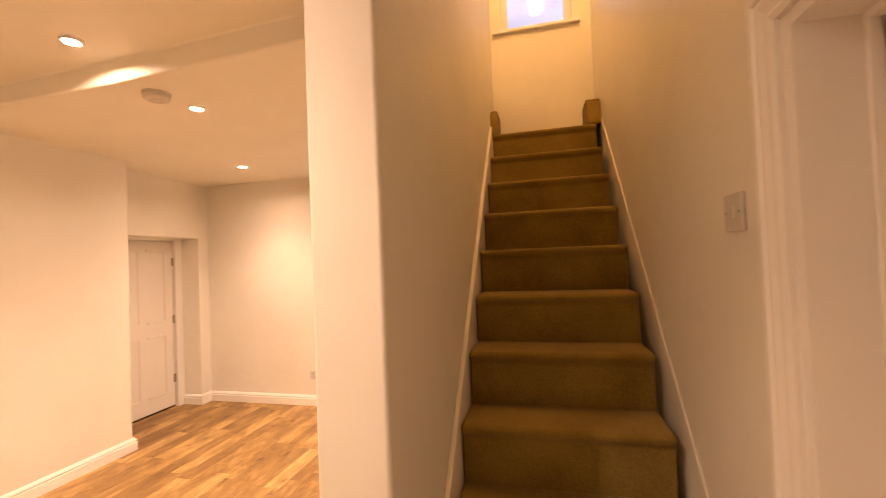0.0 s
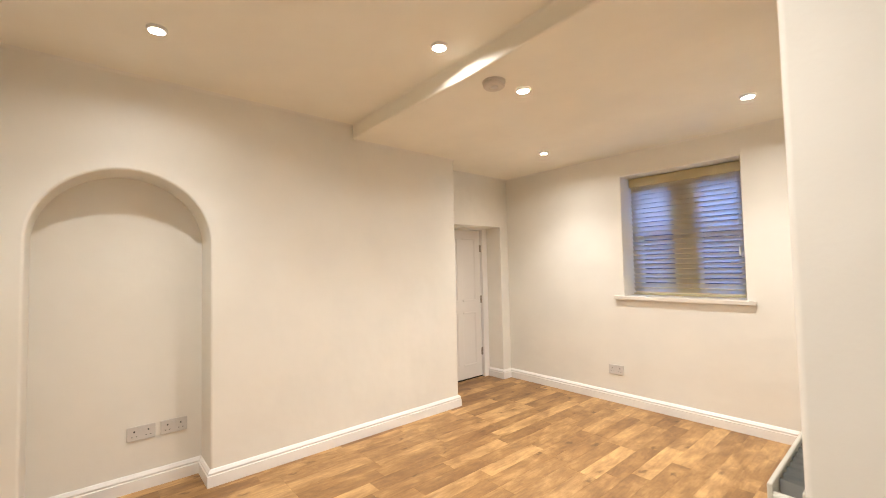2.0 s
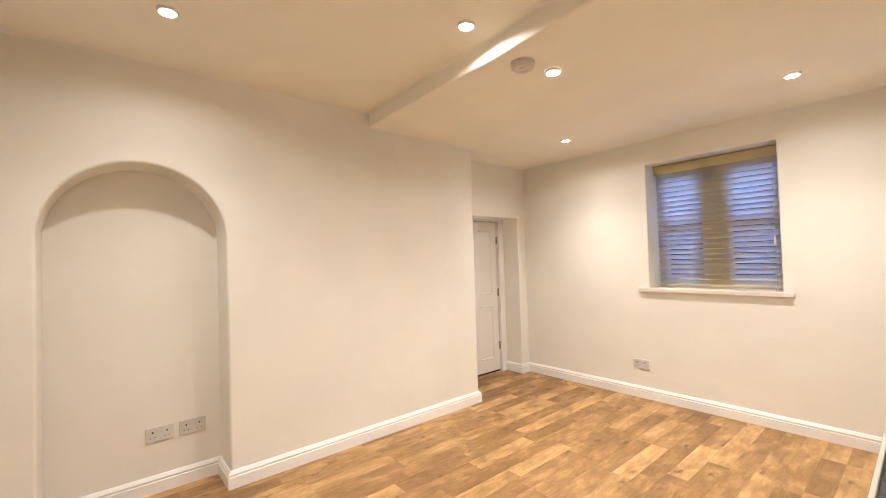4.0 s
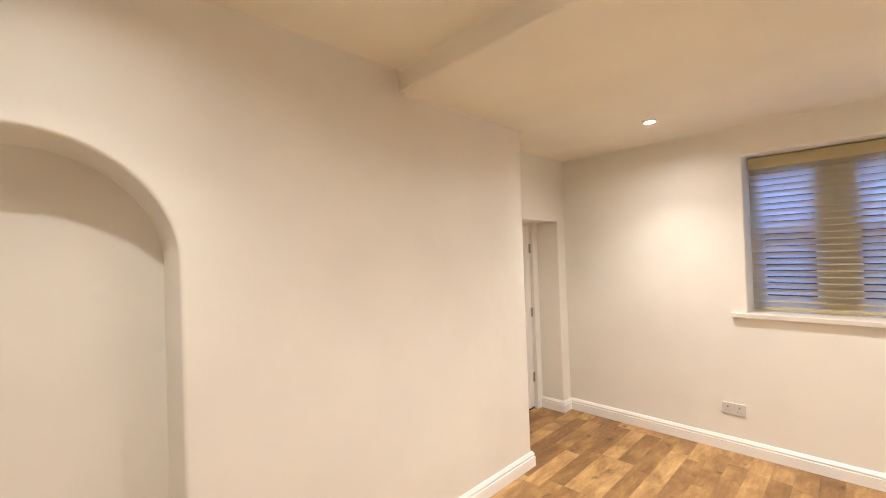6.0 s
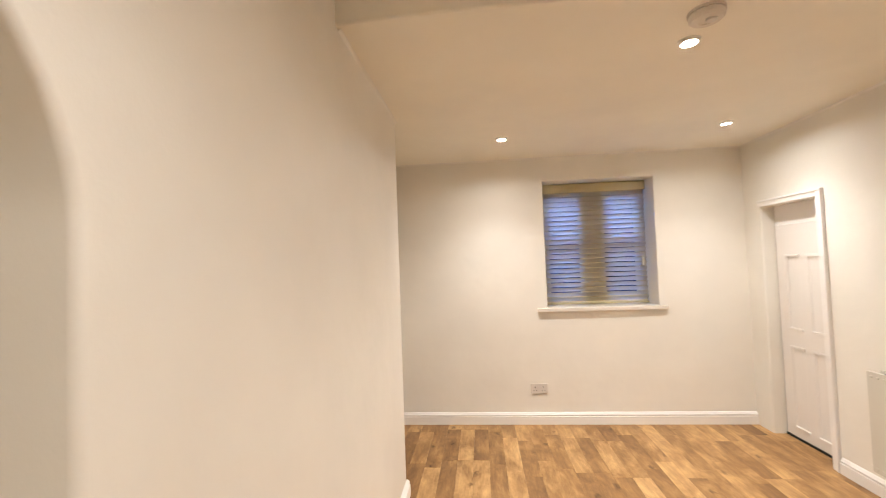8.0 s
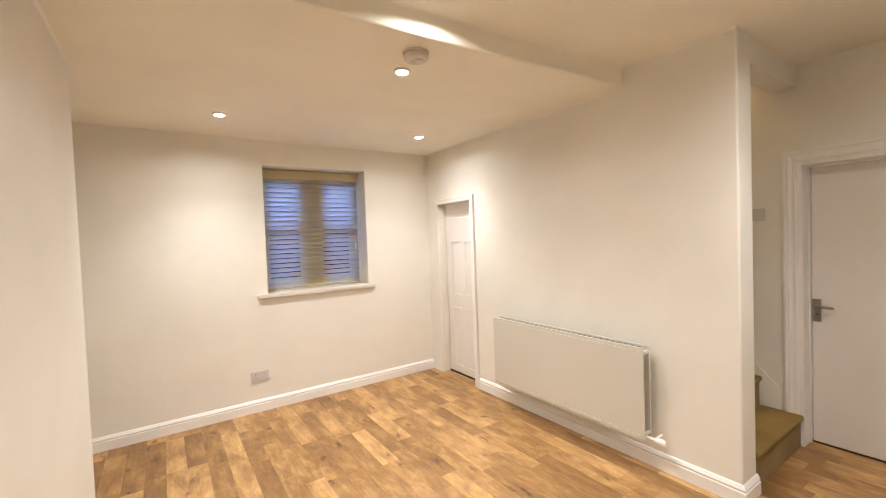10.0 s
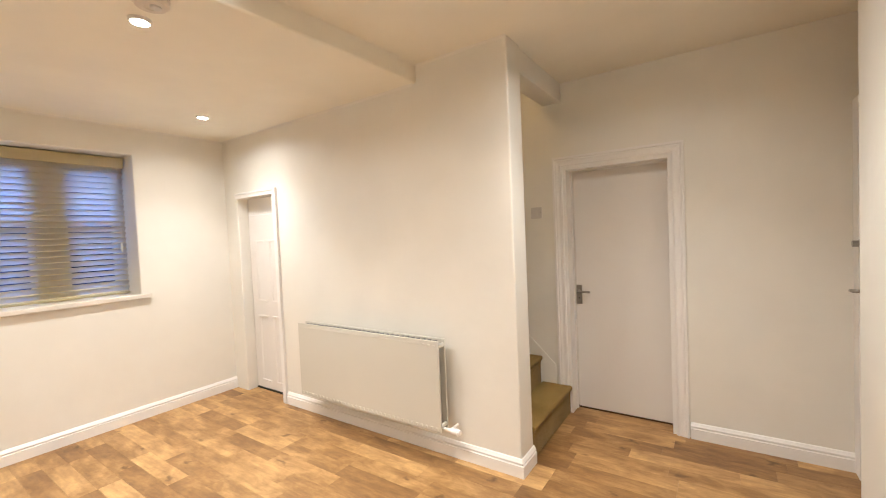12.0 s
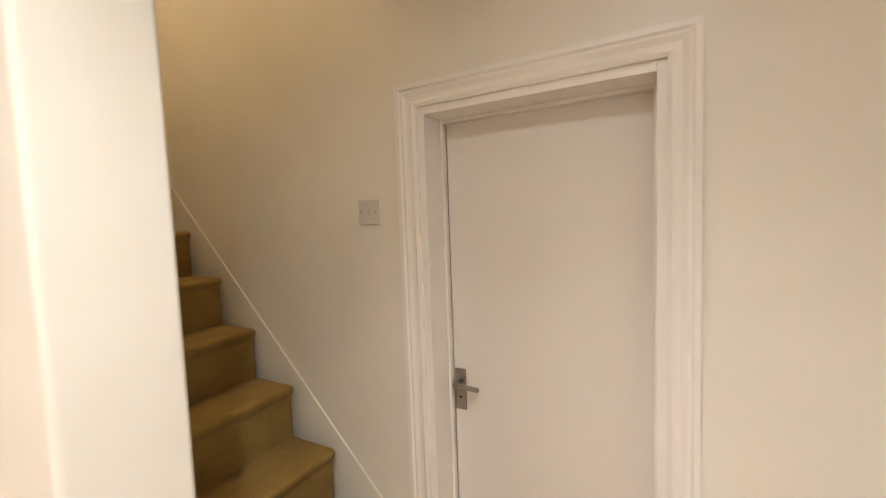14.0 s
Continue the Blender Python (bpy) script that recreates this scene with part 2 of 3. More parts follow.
def cells(xs, ys, zs, solid):
    """The hull of the solid cells of a grid, with shared corners."""
    bm = bmesh.new()
    verts = {}

    def v(i, j, k):
        if (i, j, k) not in verts:
            verts[i, j, k] = bm.verts.new((xs[i], ys[j], zs[k]))
        return verts[i, j, k]

    nx, ny, nz = len(xs) - 1, len(ys) - 1, len(zs) - 1
    full = {(i, j, k) for i in range(nx) for j in range(ny) for k in range(nz)
            if solid((xs[i] + xs[i + 1]) / 2, (ys[j] + ys[j + 1]) / 2, (zs[k] + zs[k + 1]) / 2)}
    for i, j, k in full:
        if (i - 1, j, k) not in full:
            bm.faces.new((v(i, j, k), v(i, j, k + 1), v(i, j + 1, k + 1), v(i, j + 1, k)))
        if (i + 1, j, k) not in full:
            bm.faces.new((v(i + 1, j, k), v(i + 1, j + 1, k), v(i + 1, j + 1, k + 1), v(i + 1, j, k + 1)))
        if (i, j - 1, k) not in full:
            bm.faces.new((v(i, j, k), v(i + 1, j, k), v(i + 1, j, k + 1), v(i, j, k + 1)))
        if (i, j + 1, k) not in full:
            bm.faces.new((v(i, j + 1, k), v(i, j + 1, k + 1), v(i + 1, j + 1, k + 1), v(i + 1, j + 1, k)))
        if (i, j, k - 1) not in full:
            bm.faces.new((v(i, j, k), v(i, j + 1, k), v(i + 1, j + 1, k), v(i + 1, j, k)))
        if (i, j, k + 1) not in full:
            bm.faces.new((v(i, j, k + 1), v(i + 1, j, k + 1), v(i + 1, j + 1, k + 1), v(i, j + 1, k + 1)))
    bmesh.ops.dissolve_limit(bm, angle_limit=0.01, verts=bm.verts, edges=bm.edges)
    return bm


def soften(ob, width=0.008, seg=3):
    m = ob.modifiers.new("round", "BEVEL")
    m.width, m.segments, m.limit_method, m.angle_limit = width, seg, "ANGLE", radians(40)
    m.harden_normals = True
    for p in ob.data.polygons:
        p.use_smooth = True
    return ob


def lathe(bm, cx, cy, rings, steps=28):
    """Rings of (radius, z), closed at both ends."""
    loops = []
    for r, z in rings:
        loops.append([bm.verts.new((cx + r * math.cos(2 * math.pi * i / steps), cy + r * math.sin(2 * math.pi * i / steps), z)) for i in range(steps)])
    for a, b in zip(loops, loops[1:]):
        for i in range(steps):
            bm.faces.new((a[i], a[(i + 1) % steps], b[(i + 1) % steps], b[i]))
    bm.faces.new(loops[0])
    bm.faces.new(loops[-1][::-1])
    return bm


def rod(bm, a, b, r, steps=14):
    a, b = Vector(a), Vector(b)
    m = Matrix.Translation((a + b) / 2) @ (b - a).to_track_quat("Z", "Y").to_matrix().to_4x4()
    bmesh.ops.create_cone(bm, cap_ends=True, segments=steps, radius1=r, radius2=r, depth=(b - a).length, matrix=m)
    return bm


def sweep(path, profile, closed_profile=True):
    """A moulding along a plan line; the profile's first number goes to the left of the way, its second up."""
    bm = bmesh.new()
    pts = [Vector((x, y)) for x, y in path]
    rings = []
    for i, p in enumerate(pts):
        d0 = (p - pts[i - 1]).normalized() if i else None
        d1 = (pts[i + 1] - p).normalized() if i < len(pts) - 1 else None
        d0, d1 = d0 or d1, d1 or d0
        n0, n1 = Vector((-d0.y, d0.x)), Vector((-d1.y, d1.x))
        n = (n0 + n1)
        n = n / max(0.2, n.length_squared) * 2
        rings.append([bm.verts.new((p.x + n.x * d, p.y + n.y * d, z)) for d, z in profile])
    k = len(profile)
    for a, b in zip(rings, rings[1:]):
        for i in range(k):
            bm.faces.new((a[i], a[(i + 1) % k], b[(i + 1) % k], b[i]))
    bm.faces.new(rings[0])
    bm.faces.new(rings[-1][::-1])
    return bm


# ---- the shell ----
R = dict(kind="structure")

NY0, NY1 = -1.145, -0.305       # the niche's sides
arch = [((NY0 + NY1) / 2 + (NY1 - NY0) / 2 * math.cos(a), 1.52 + 0.418 * math.sin(a)) for a in [math.pi * i / 28 for i in range(29)]]
outline = [(YS - 0.12, -0.1), (YS - 0.12, 2.6), (1.82, 2.6), (1.82, -0.1), (NY1, -0.1), *arch, (NY0, -0.1)]
breast = part("wall_breast", prism(outline, "x", XB - 0.40, XB), M_WALL, **R)
soften(breast, 0.016, 4)
tagged(breast, "cream-white plastered chimney breast wall with a round-arched niche above the skirting")
niche_back = part("wall_niche_back", boxes((XB - 0.39, -1.35, -0.08, XB - 0.27, -0.12, 2.2)), M_WALL, **R)
tagged(niche_back, "cream-white plaster at the back of the arched niche")

w = part("wall_west", cells([-3.62, -3.5, -3.2], [1.60, 2.03, 2.85, 3.25], [-0.1, 1.80, 2.6],
         lambda x, y, z: not (x > -3.5 and 2.03 < y < 2.85 and z < 1.8)), M_WALL, **R)
soften(w, 0.008)
tagged(w, "cream-white plaster wall with a deep door recess beside the chimney breast")

WX0, WX1, WZ0, WZ1 = -1.774, -0.812, 1.028, 2.172
w = part("wall_north", cells([-3.45, WX0, WX1, 0.3], [YN, 3.42], [-0.1, WZ0, WZ1, 2.6],
         lambda x, y, z: not (WX0 < x < WX1 and WZ0 < z < WZ1)), M_WALL, **R)
soften(w, 0.012)
tagged(w, "cream-white plaster wall with a small square window opening")

CY0, CY1, CZ = 2.215, 2.785, 1.828
w = part("wall_partition", cells([PX0, 0.06, PX1], [PY, CY0, CY1, 3.1], [-0.1, CZ, ZTOP],
         lambda x, y, z: not (CY0 < y < CY1 and z < CZ and x < 0.06)), M_WALL, **R)
soften(w, 0.012)
tagged(w, "cream-white plastered partition between the room and the stairs, with a low cupboard opening")

DY0, DY1, DZ = -0.735, -0.002, 1.888
w = part("wall_east", cells([XE, 1.06, 1.16], [-1.9, DY0, DY1, 2.75], [-0.1, DZ, ZTOP],
         lambda x, y, z: not (DY0 < y < DY1 and z < DZ and x < 1.06)), M_HALL, **R)
tagged(w, "beige-white satin painted wall running up the stairs, with a doorway at its foot")

FX0, FX1, FZ = 0.10, XE, 2.04
w = part("wall_south", cells([-3.4, FX0, FX1], [-1.9, -1.66, -1.625, YS], [-0.1, FZ, 2.6],
         lambda x, y, z: not (x > FX0 and (y > -1.625 or (y > -1.66 and z < FZ)))), M_WALL, **R)
soften(w, 0.02, 4)
tagged(w, "cream-white plaster wall with the front door set back in it")

w = part("wall_landing", cells([PX1 - 0.04, 0.205, 0.758, XE + 0.04], [YL, 2.75], [-0.1, 3.30, 4.12, ZTOP],
         lambda x, y, z: not (0.205 < x < 0.758 and 3.3 < z < 4.12)), M_HALL, **R)
soften(w, 0.008)
tagged(w, "yellowish cream wall above the stair landing, with a small window")
w = part("wall_over_stairs", boxes((PX1 - 0.02, PY + 0.016, 2.365, XE + 0.04, 0.135, ZTOP)), M_HALL, **R)
soften(w, 0.008)
tagged(w, "cream-white downstand across the foot of the stairs")


def step_line(x):
    return 0.612 - 0.0375 * x


bm = cells([-3.62, PX0 + 0.05, 1.16], [-1.9, PY + 0.05, 0.68, 3.25], [ZN, ZS, 2.62],
           lambda x, y, z: (x < PX0 + 0.05 or y < PY + 0.05) and (z > ZS or (y > 0.68 and x < PX0 + 0.05)))
bmesh.ops.subdivide_edges(bm, edges=[e for e in bm.edges if abs(e.verts[0].co.x - e.verts[1].co.x) > 2], cuts=6)
for v in bm.verts:
    if abs(v.co.y - 0.68) < 1e-4:
        v.co.y = step_line(v.co.x) + 0.012 * math.sin(3.1 * v.co.x)
ceil = part("ceiling", bm, M_CEIL, **R)
soften(ceil, 0.012, 4)
tagged(ceil, "cream-white plastered ceiling with a low step down towards the window")
tagged(part("ceiling_stairwell", boxes((PX0, PY, ZTOP, 1.16, 2.75, ZTOP + 0.1)), M_CEIL, **R), "cream ceiling high over the stairs")

# ---- plastered corners under the ceiling ----
def cove(path, z, radius, label):
    """A hollow quarter round of plaster between wall and ceiling; the room lies to the left of the way."""
    prof = [(-0.004, z + 0.004), (-0.004, z - radius)]
    prof += [(radius * (1 - math.cos(a)), z - radius * (1 - math.sin(a))) for a in [math.pi / 2 * i / 12 for i in range(13)]]
    prof += [(radius, z + 0.004)]
    return tagged(part("plaster_corner", sweep(path, prof), M_WALL, **R), label)


COVE = "soft cream plaster corner where the wall meets the ceiling"
cove([(XB, step_line(XB) - 0.004), (XB, YS), (PX1, YS)], ZS, 0.018, COVE)
cove([(PX0, PY), (PX0, step_line(PX0) - 0.004)], ZS, 0.016, COVE)
cove([(PX0, step_line(PX0) + 0.02), (PX0, YN), (XW, YN), (XW, 1.82), (XB, 1.82), (XB, step_line(XB) + 0.02)], ZN, 0.016, COVE)

# ---- skirting ----
SK = [(0.0, 0.0), (0.020, 0.0), (0.020, 0.068), (0.013, 0.0715), (0.0130, 0.0765), (0.017, 0.080), (0.0165, 0.086), (0.011, 0.094), (0.006, 0.102), (0.0, 0.105)]
RUNS = [
    [(XW, 1.82), (XB, 1.82), (XB, NY1), (XB - 0.27, NY1), (XB - 0.27, NY0), (XB, NY0), (XB, YS), (0.09, YS)],
    [(PX1, PY), (PX0, PY), (PX0, 2.150)],
    [(PX0, YN), (XW, YN), (XW, 2.85), (-3.425, 2.85)],
    [(XE, -1.62), (XE, -0.808)],
]


def inside_left(run, x, y):
    """Whether the room lies to the left of the first stretch."""
    (ax, ay), (bx, by) = run[0], run[1]
    return (bx - ax) * (y - ay) - (by - ay) * (x - ax) > 0


for run in RUNS:
    hx, hy = {0: (-3.0, 2.2)}.get(RUNS.index(run), (-1.2, 0.5))
    if run[0] == (XE, -1.62):
        hx, hy = 0.5, -1.0
    if run[0] == (PX1, PY):
        hx, hy = 0.0, -0.5
    if not inside_left(run, hx, hy):
        run = run[::-1]
    sk = part("baseboard", sweep(run, SK), M_TRIM, **R)
    tagged(sk, "white gloss skirting board with a moulded top edge along the foot of the wall")


# ---- doors ----
def panel_leaf(name, parent, w, h, t, rows, material, label):
    """A framed leaf in its own axes: x along the width, y into the face, z up; two recessed panels in a row."""
    stile, mid = 0.095, 0.085
    pw = (w - 2 * stile - mid) / 2
    xs = [0, stile, stile + pw, stile + pw + mid, w - stile, w]
    zs = sorted({0.0, h, *[z for r in rows for z in r]})
    ys = [0, 0.006, t]

    def solid(x, y, z):
        col = xs[1] < x < xs[2] or xs[3] < x < xs[4]
        return not (y < 0.006 and col and any(a < z < b for a, b in rows))

    leaf = part(name, cells(xs, ys, zs, solid), material, parent, label)
    soften(leaf, 0.0035, 2)
    for a, b in rows:
        for x0, x1 in ((xs[1], xs[2]), (xs[3], xs[4])):
            bm = bmesh.new()
            for p in ((x0, 0.003, a, x0 + 0.012, 0.007, b), (x1 - 0.012, 0.003, a, x1, 0.007, b),
                      (x0 + 0.002, -0.007, a - 0.006, x1 - 0.002, 0.007, a + 0.014), (x0 + 0.002, -0.007, b - 0.014, x1 - 0.002, 0.007, b + 0.006)):
                box(bm, *p, bevel=0.0035 if p[1] < 0 else 0.0015, seg=2)
            part("panel_moulding", bm, material, leaf)
    return leaf


def lever_set(parent, m, plate=(0.042, 0.15), reach=0.085, way=1, label=""):
    """A lever handle on a back plate: local x along the door, -y out of it, z up."""
    h = new("door_handle")
    h.parent = parent
    h.matrix_local = m
    tagged(h, label=label)
    pw, ph = plate
    part("back_plate", boxes((-pw / 2, -0.009, -ph * 0.55, pw / 2, 0.0, ph * 0.45), bevel=0.003), M_CHROME, h, smooth=False)
    bm = bmesh.new()
    rod(bm, (0, -0.008, 0.022), (0, -0.05, 0.022), 0.0095)
    rod(bm, (0, -0.05, 0.022), (way * reach, -0.052, 0.019), 0.0085)
    bmesh.ops.create_uvsphere(bm, u_segments=12, v_segments=8, radius=0.0095, matrix=Matrix.Translation((0, -0.05, 0.022)))
    bmesh.ops.create_uvsphere(bm, u_segments=12, v_segments=8, radius=0.0085, matrix=Matrix.Translation((way * reach, -0.052, 0.019)))
    part("lever", bm, M_CHROME, h, smooth=True)
    bm = bmesh.new()
    rod(bm, (0, -0.0085, -0.035), (0, -0.0098, -0.035), 0.005)
    part("keyhole", bm, M_DARK, h)
    return h


# the west recess door: hinged at its north side
door1 = thing("door_1", (-3.46, 2.76, 0.006), "white painted four-panel door, closed, in the deep plaster recess", "door")
leaf = panel_leaf("leaf", door1, 0.69, 1.755, 0.038, [(0.15, 0.77), (0.91, 1.655)], M_DOOR, "white panelled leaf")
leaf.matrix_local = Matrix(((0, -1, 0, 0), (-1, 0, 0, 0), (0, 0, 1, 0.012), (0, 0, 0, 1)))
for z in (0.30, 0.93, 1.55):
    bm = bmesh.new()
    rod(bm, (0.006, 0.004, z - 0.045), (0.006, 0.004, z + 0.045), 0.006, 10)
    box(bm, 0.0, -0.014, z - 0.043, 0.003, 0.018, z + 0.043)
    part("hinge", bm, M_HINGE, door1, "dull steel butt hinge")
fr = part("door_frame", boxes((-3.5, 2.766, 0, -3.425, 2.85, 1.80), (-3.5, 2.03, 0, -3.43, 2.064, 1.80), (-3.5, 2.064, 1.777, -3.43, 2.766, 1.80), bevel=0.003), M_TRIM, **R)
tagged(fr, "white door lining in the plaster recess")
# dark strip below the leaf; the gap's shade is in its colour
part("threshold_shade", boxes((-3.495, 2.066, 0.001, -3.464, 2.764, 0.017)), M_DARK, kind="structure")

# the low cupboard door in the partition
door2 = thing("door_2", (0.035, 2.775, 0.006), "white painted four-panel cupboard door set back in the thick partition beside the radiator", "door")
leaf = panel_leaf("leaf", door2, 0.55, 1.652, 0.022, [(0.07, 0.70), (0.835, 1.41)], M_DOOR, "white panelled leaf")
leaf.matrix_local = Matrix(((0, 1, 0, 0), (-1, 0, 0, 0), (0, 0, 1, 0.012), (0, 0, 0, 1)))
bm = prism([(CY0 + 0.001, CZ - 0.001), (CY0 + 0.001, 1.664), *[(CY0 + 0.001 + (CY1 - CY0 - 0.002) * i / 16, 1.664 + 0.004 * math.sin(math.pi * i / 8) ** 2) for i in range(1, 16)], (CY1 - 0.001, 1.664), (CY1 - 0.001, CZ - 0.001)], "x", 0.043, 0.059)
tagged(part("door_head", bm, M_TRIM, **R), "white board with a slightly wavy lower edge above the cupboard door")
# shade under the cupboard leaf, as a dark strip
part("threshold_shade", boxes((0.03, CY0 + 0.003, 0.001, 0.058, CY1 - 0.003, 0.016)), M_DARK, kind="structure")
bm = boxes((PX0 - 0.016, CY0 - 0.058, 0, PX0, CY0 - 0.002, CZ + 0.05), (PX0 - 0.024, CY0 - 0.058, 0, PX0 - 0.016, CY0 - 0.040, CZ + 0.05),
           (PX0 - 0.016, CY0 - 0.002, CZ, PX0, CY1 + 0.01, CZ + 0.05), (PX0 - 0.024, CY0 - 0.04, CZ + 0.034, PX0 - 0.016, CY1 + 0.01, CZ + 0.05), bevel=0.003)
tagged(part("architrave", bm, M_TRIM, **R), "white moulded architrave round the cupboard door")

# the flush door at the foot of the stairs
door3 = thing("door_3", (1.03, -0.70, 0.008), "plain white flush door with a steel lever handle, closed, at the foot of the stairs", "door")
part("leaf", boxes((0.0, 0.003, 0.006, 0.03, 0.655, 1.842), bevel=0.002), M_DOOR, door3, "smooth flush leaf")
lever_set(door3, Matrix.Translation((0.0, 0.628, 0.90)) @ pose(0, 0, 0, 0, 0, -90), way=1, label="brushed steel lever on a back plate")
lining = new("door_lining")
tagged(lining, "white gloss door lining with a stop bead", kind="structure")
for nm, p in (("jamb", (XE, DY0, 0, 1.06, DY0 + 0.030, DZ)), ("jamb", (XE, DY1 - 0.032, 0, 1.06, DY1, DZ)), ("head", (XE, DY0 + 0.03, DZ - 0.032, 1.06, DY1 - 0.032, DZ)),
              ("stop_bead", (1.005, DY0 + 0.03, 0, 1.027, DY0 + 0.040, DZ - 0.032)), ("stop_bead", (1.005, DY1 - 0.042, 0, 1.027, DY1 - 0.032, DZ - 0.032)),
              ("stop_bead", (1.005, DY0 + 0.04, DZ - 0.044, 1.027, DY1 - 0.042, DZ - 0.032))):
    part(nm, boxes(p, bevel=0.002), M_TRIM, lining)



def architrave(y0, y1, ztop, x, w=0.072):
    """Moulded boards round an opening in a wall that faces -x, mitred."""
    prof = [(0, 0), (0, 0.012), (0.010, 0.017), (0.018, 0.013), (0.030, 0.014), (0.044, 0.020), (0.052, 0.018), (0.058, 0.024), (w, 0.024), (w, 0)]
    bm = bmesh.new()
    rings = []
    for cy, cz, sy, sz in ((y0, 0.0, -1, 0), (y0, ztop, -1, 1), (y1, ztop, 1, 1), (y1, 0.0, 1, 0)):
        rings.append([bm.verts.new((x - t, cy + sy * d, cz + sz * d)) for d, t in prof])
    for a, b in zip(rings, rings[1:]):
        for i in range(len(prof)):
            bm.faces.new((a[i], a[(i + 1) % len(prof)], b[(i + 1) % len(prof)], b[i]))
    bm.faces.new(rings[0])
    bm.faces.new(rings[-1][::-1])
    return bm


tagged(part("architrave", architrave(DY0 + 0.006, DY1 - 0.006, DZ - 0.006, XE), M_TRIM, **R), "white gloss moulded architrave round the flush door")
# brown strip below the flush leaf, coloured for the gap's shade
part("threshold_shade", boxes((1.03, DY0 + 0.032, 0.001, 1.058, DY1 - 0.034, 0.012)), M_GAP, kind="structure")

# the front door
FE = 0.80             # where the leaf shuts, short of the east wall
door4 = thing("door_4", (FX0, -1.60, 0.006), "off-white painted panelled front door with a night latch and lever handle, closed", "door")
leaf = panel_leaf("leaf", door4, FE - FX0 - 0.022, FZ - 0.05, 0.035, [(0.20, 0.96), (1.10, 1.88)], M_DOOR, "painted panelled leaf")
leaf.matrix_local = Matrix.Translation((FE - FX0 - 0.002, 0.0, 0.004)) @ pose(0, 0, 0, 0, 0, 180)
fr = part("door_frame", boxes((FE, -1.64, 0, FX1, -1.588, FZ), (FX0 + 0.001, -1.64, 0, FX0 + 0.018, -1.588, FZ), (FX0 + 0.018, -1.64, FZ - 0.038, FE, -1.588, FZ), bevel=0.004), M_TRIM, **R)
tagged(fr, "off-white painted frame round the front door")
lever_set(door4, Matrix.Translation((0.605, 0.0, 1.005)) @ pose(0, 0, 0, 0, 0, 180), plate=(0.045, 0.19), reach=0.045, way=-1, label="brushed steel lever on a long back plate")
latch = new("night_latch")
latch.parent = door4
latch.location = (0.655, 0, 1.268)
tagged(latch, label="round steel night latch knob")
bm = bmesh.new()
rod(bm, (0, 0, 0), (0, 0.016, 0), 0.025, 20)
part("rose", bm, M_CHROME, latch, smooth=False)
bm = bmesh.new()
rod(bm, (0, 0.016, 0), (0, 0.044, 0), 0.0165, 20)
part("knob", bm, M_CHROME, latch)
bm = bmesh.new()
rod(bm, (0.65, 0, 1.20), (0.65, 0.002, 1.20), 0.004, 10)
part("peg_hole", bm, M_DARK, door4)

# ---- stairs ----
stairs = thing("staircase", (0.5, Y1, 0.0), "steep straight staircase covered with worn olive-brown carpet between two walls", "stairs")


def step_profile(y0, z0, y1, z1, r=0.017):
    pts = [(y0 + 0.014, z0), (y0 + 0.014, z1 - 2 * r - 0.012), (y0 + 0.003, z1 - 2 * r)]
    for i in range(7):
        a = math.pi + math.pi / 2 * (i / 6)
        pts.append((y0 + r + r * math.cos(a) - 0.004, z1 - r - r * math.sin(a)))
    pts += [(y1 + 0.02, z1 - 0.001), (y1 + 0.02, z0)]
    return pts


for k in range(1, 12):
    y0, y1 = Y1 + GO * (k - 1), (Y1 + GO * k if k < 11 else YL - 0.03)
    x0, x1 = (PX1 + 0.006, XE - 0.006) if k == 1 else (PX1 + 0.022, 0.860)
    bm = prism(step_profile(y0, RISE * (k - 1) + (0.0005 if k == 1 else -0.02), y1, RISE * k), "x", x0, x1)
    s = part("step", bm, M_CARPET, stairs)
    s.location = -stairs.location
    soften(s, 0.011, 3)
LAND = 11 * RISE + 0.001


def string_board(name, x0, x1, ya, yb, lift):
    z = lambda y: RISE * ((y - Y1) / GO + 1) + lift
    bm = prism([(ya, 0.001), (ya, z(ya)), (yb, z(yb)), (yb, z(yb) - 0.55), (ya + 0.5, 0.001)], "x", x0, x1)
    s = part(name, bm, M_HALL, stairs, "cream painted stair string")
    s.location = -stairs.location
    soften(s, 0.003, 2)


string_board("wall_string", 0.892, XE - 0.001, 0.09, 2.14, 0.025)
string_board("inner_string", PX1 + 0.001, PX1 + 0.019, 0.0, 2.14, 0.05)
for nm, pts, x0, x1 in (("side_step", [(2.13, LAND), (2.13, LAND + 0.04), (2.2, LAND + 0.2), (2.44, LAND + 0.21), (2.44, LAND)], PX1 + 0.002, PX1 + 0.055),
                        ("side_step", [(2.13, LAND), (2.13, LAND + 0.04), (2.2, LAND + 0.2), (2.44, LAND + 0.21), (2.44, LAND)], 0.80, XE - 0.002)):
    s = part(nm, prism(pts, "x", x0, x1), M_CARPET, stairs, "carpeted edge of the step off the landing")
    s.location = -stairs.location
    soften(s, 0.01, 2)

# ---- window of the room ----
win = new("window_1")
win.location = (WX0, YN + 0.25, WZ0)
tagged(win, "painted timber window of two lights with a broad central mullion, dusk outside", "window", kind="structure")
W, H = WX1 - WX0, WZ1 - WZ0
part("window_frame", boxes((0, 0, 0, 0.045, 0.06, H), (W - 0.045, 0, 0, W, 0.06, H), (0.045, 0, 0, W - 0.045, 0.06, 0.05), (0.045, 0, H - 0.05, W - 0.045, 0.06, H), bevel=0.003), M_FRAME, win)
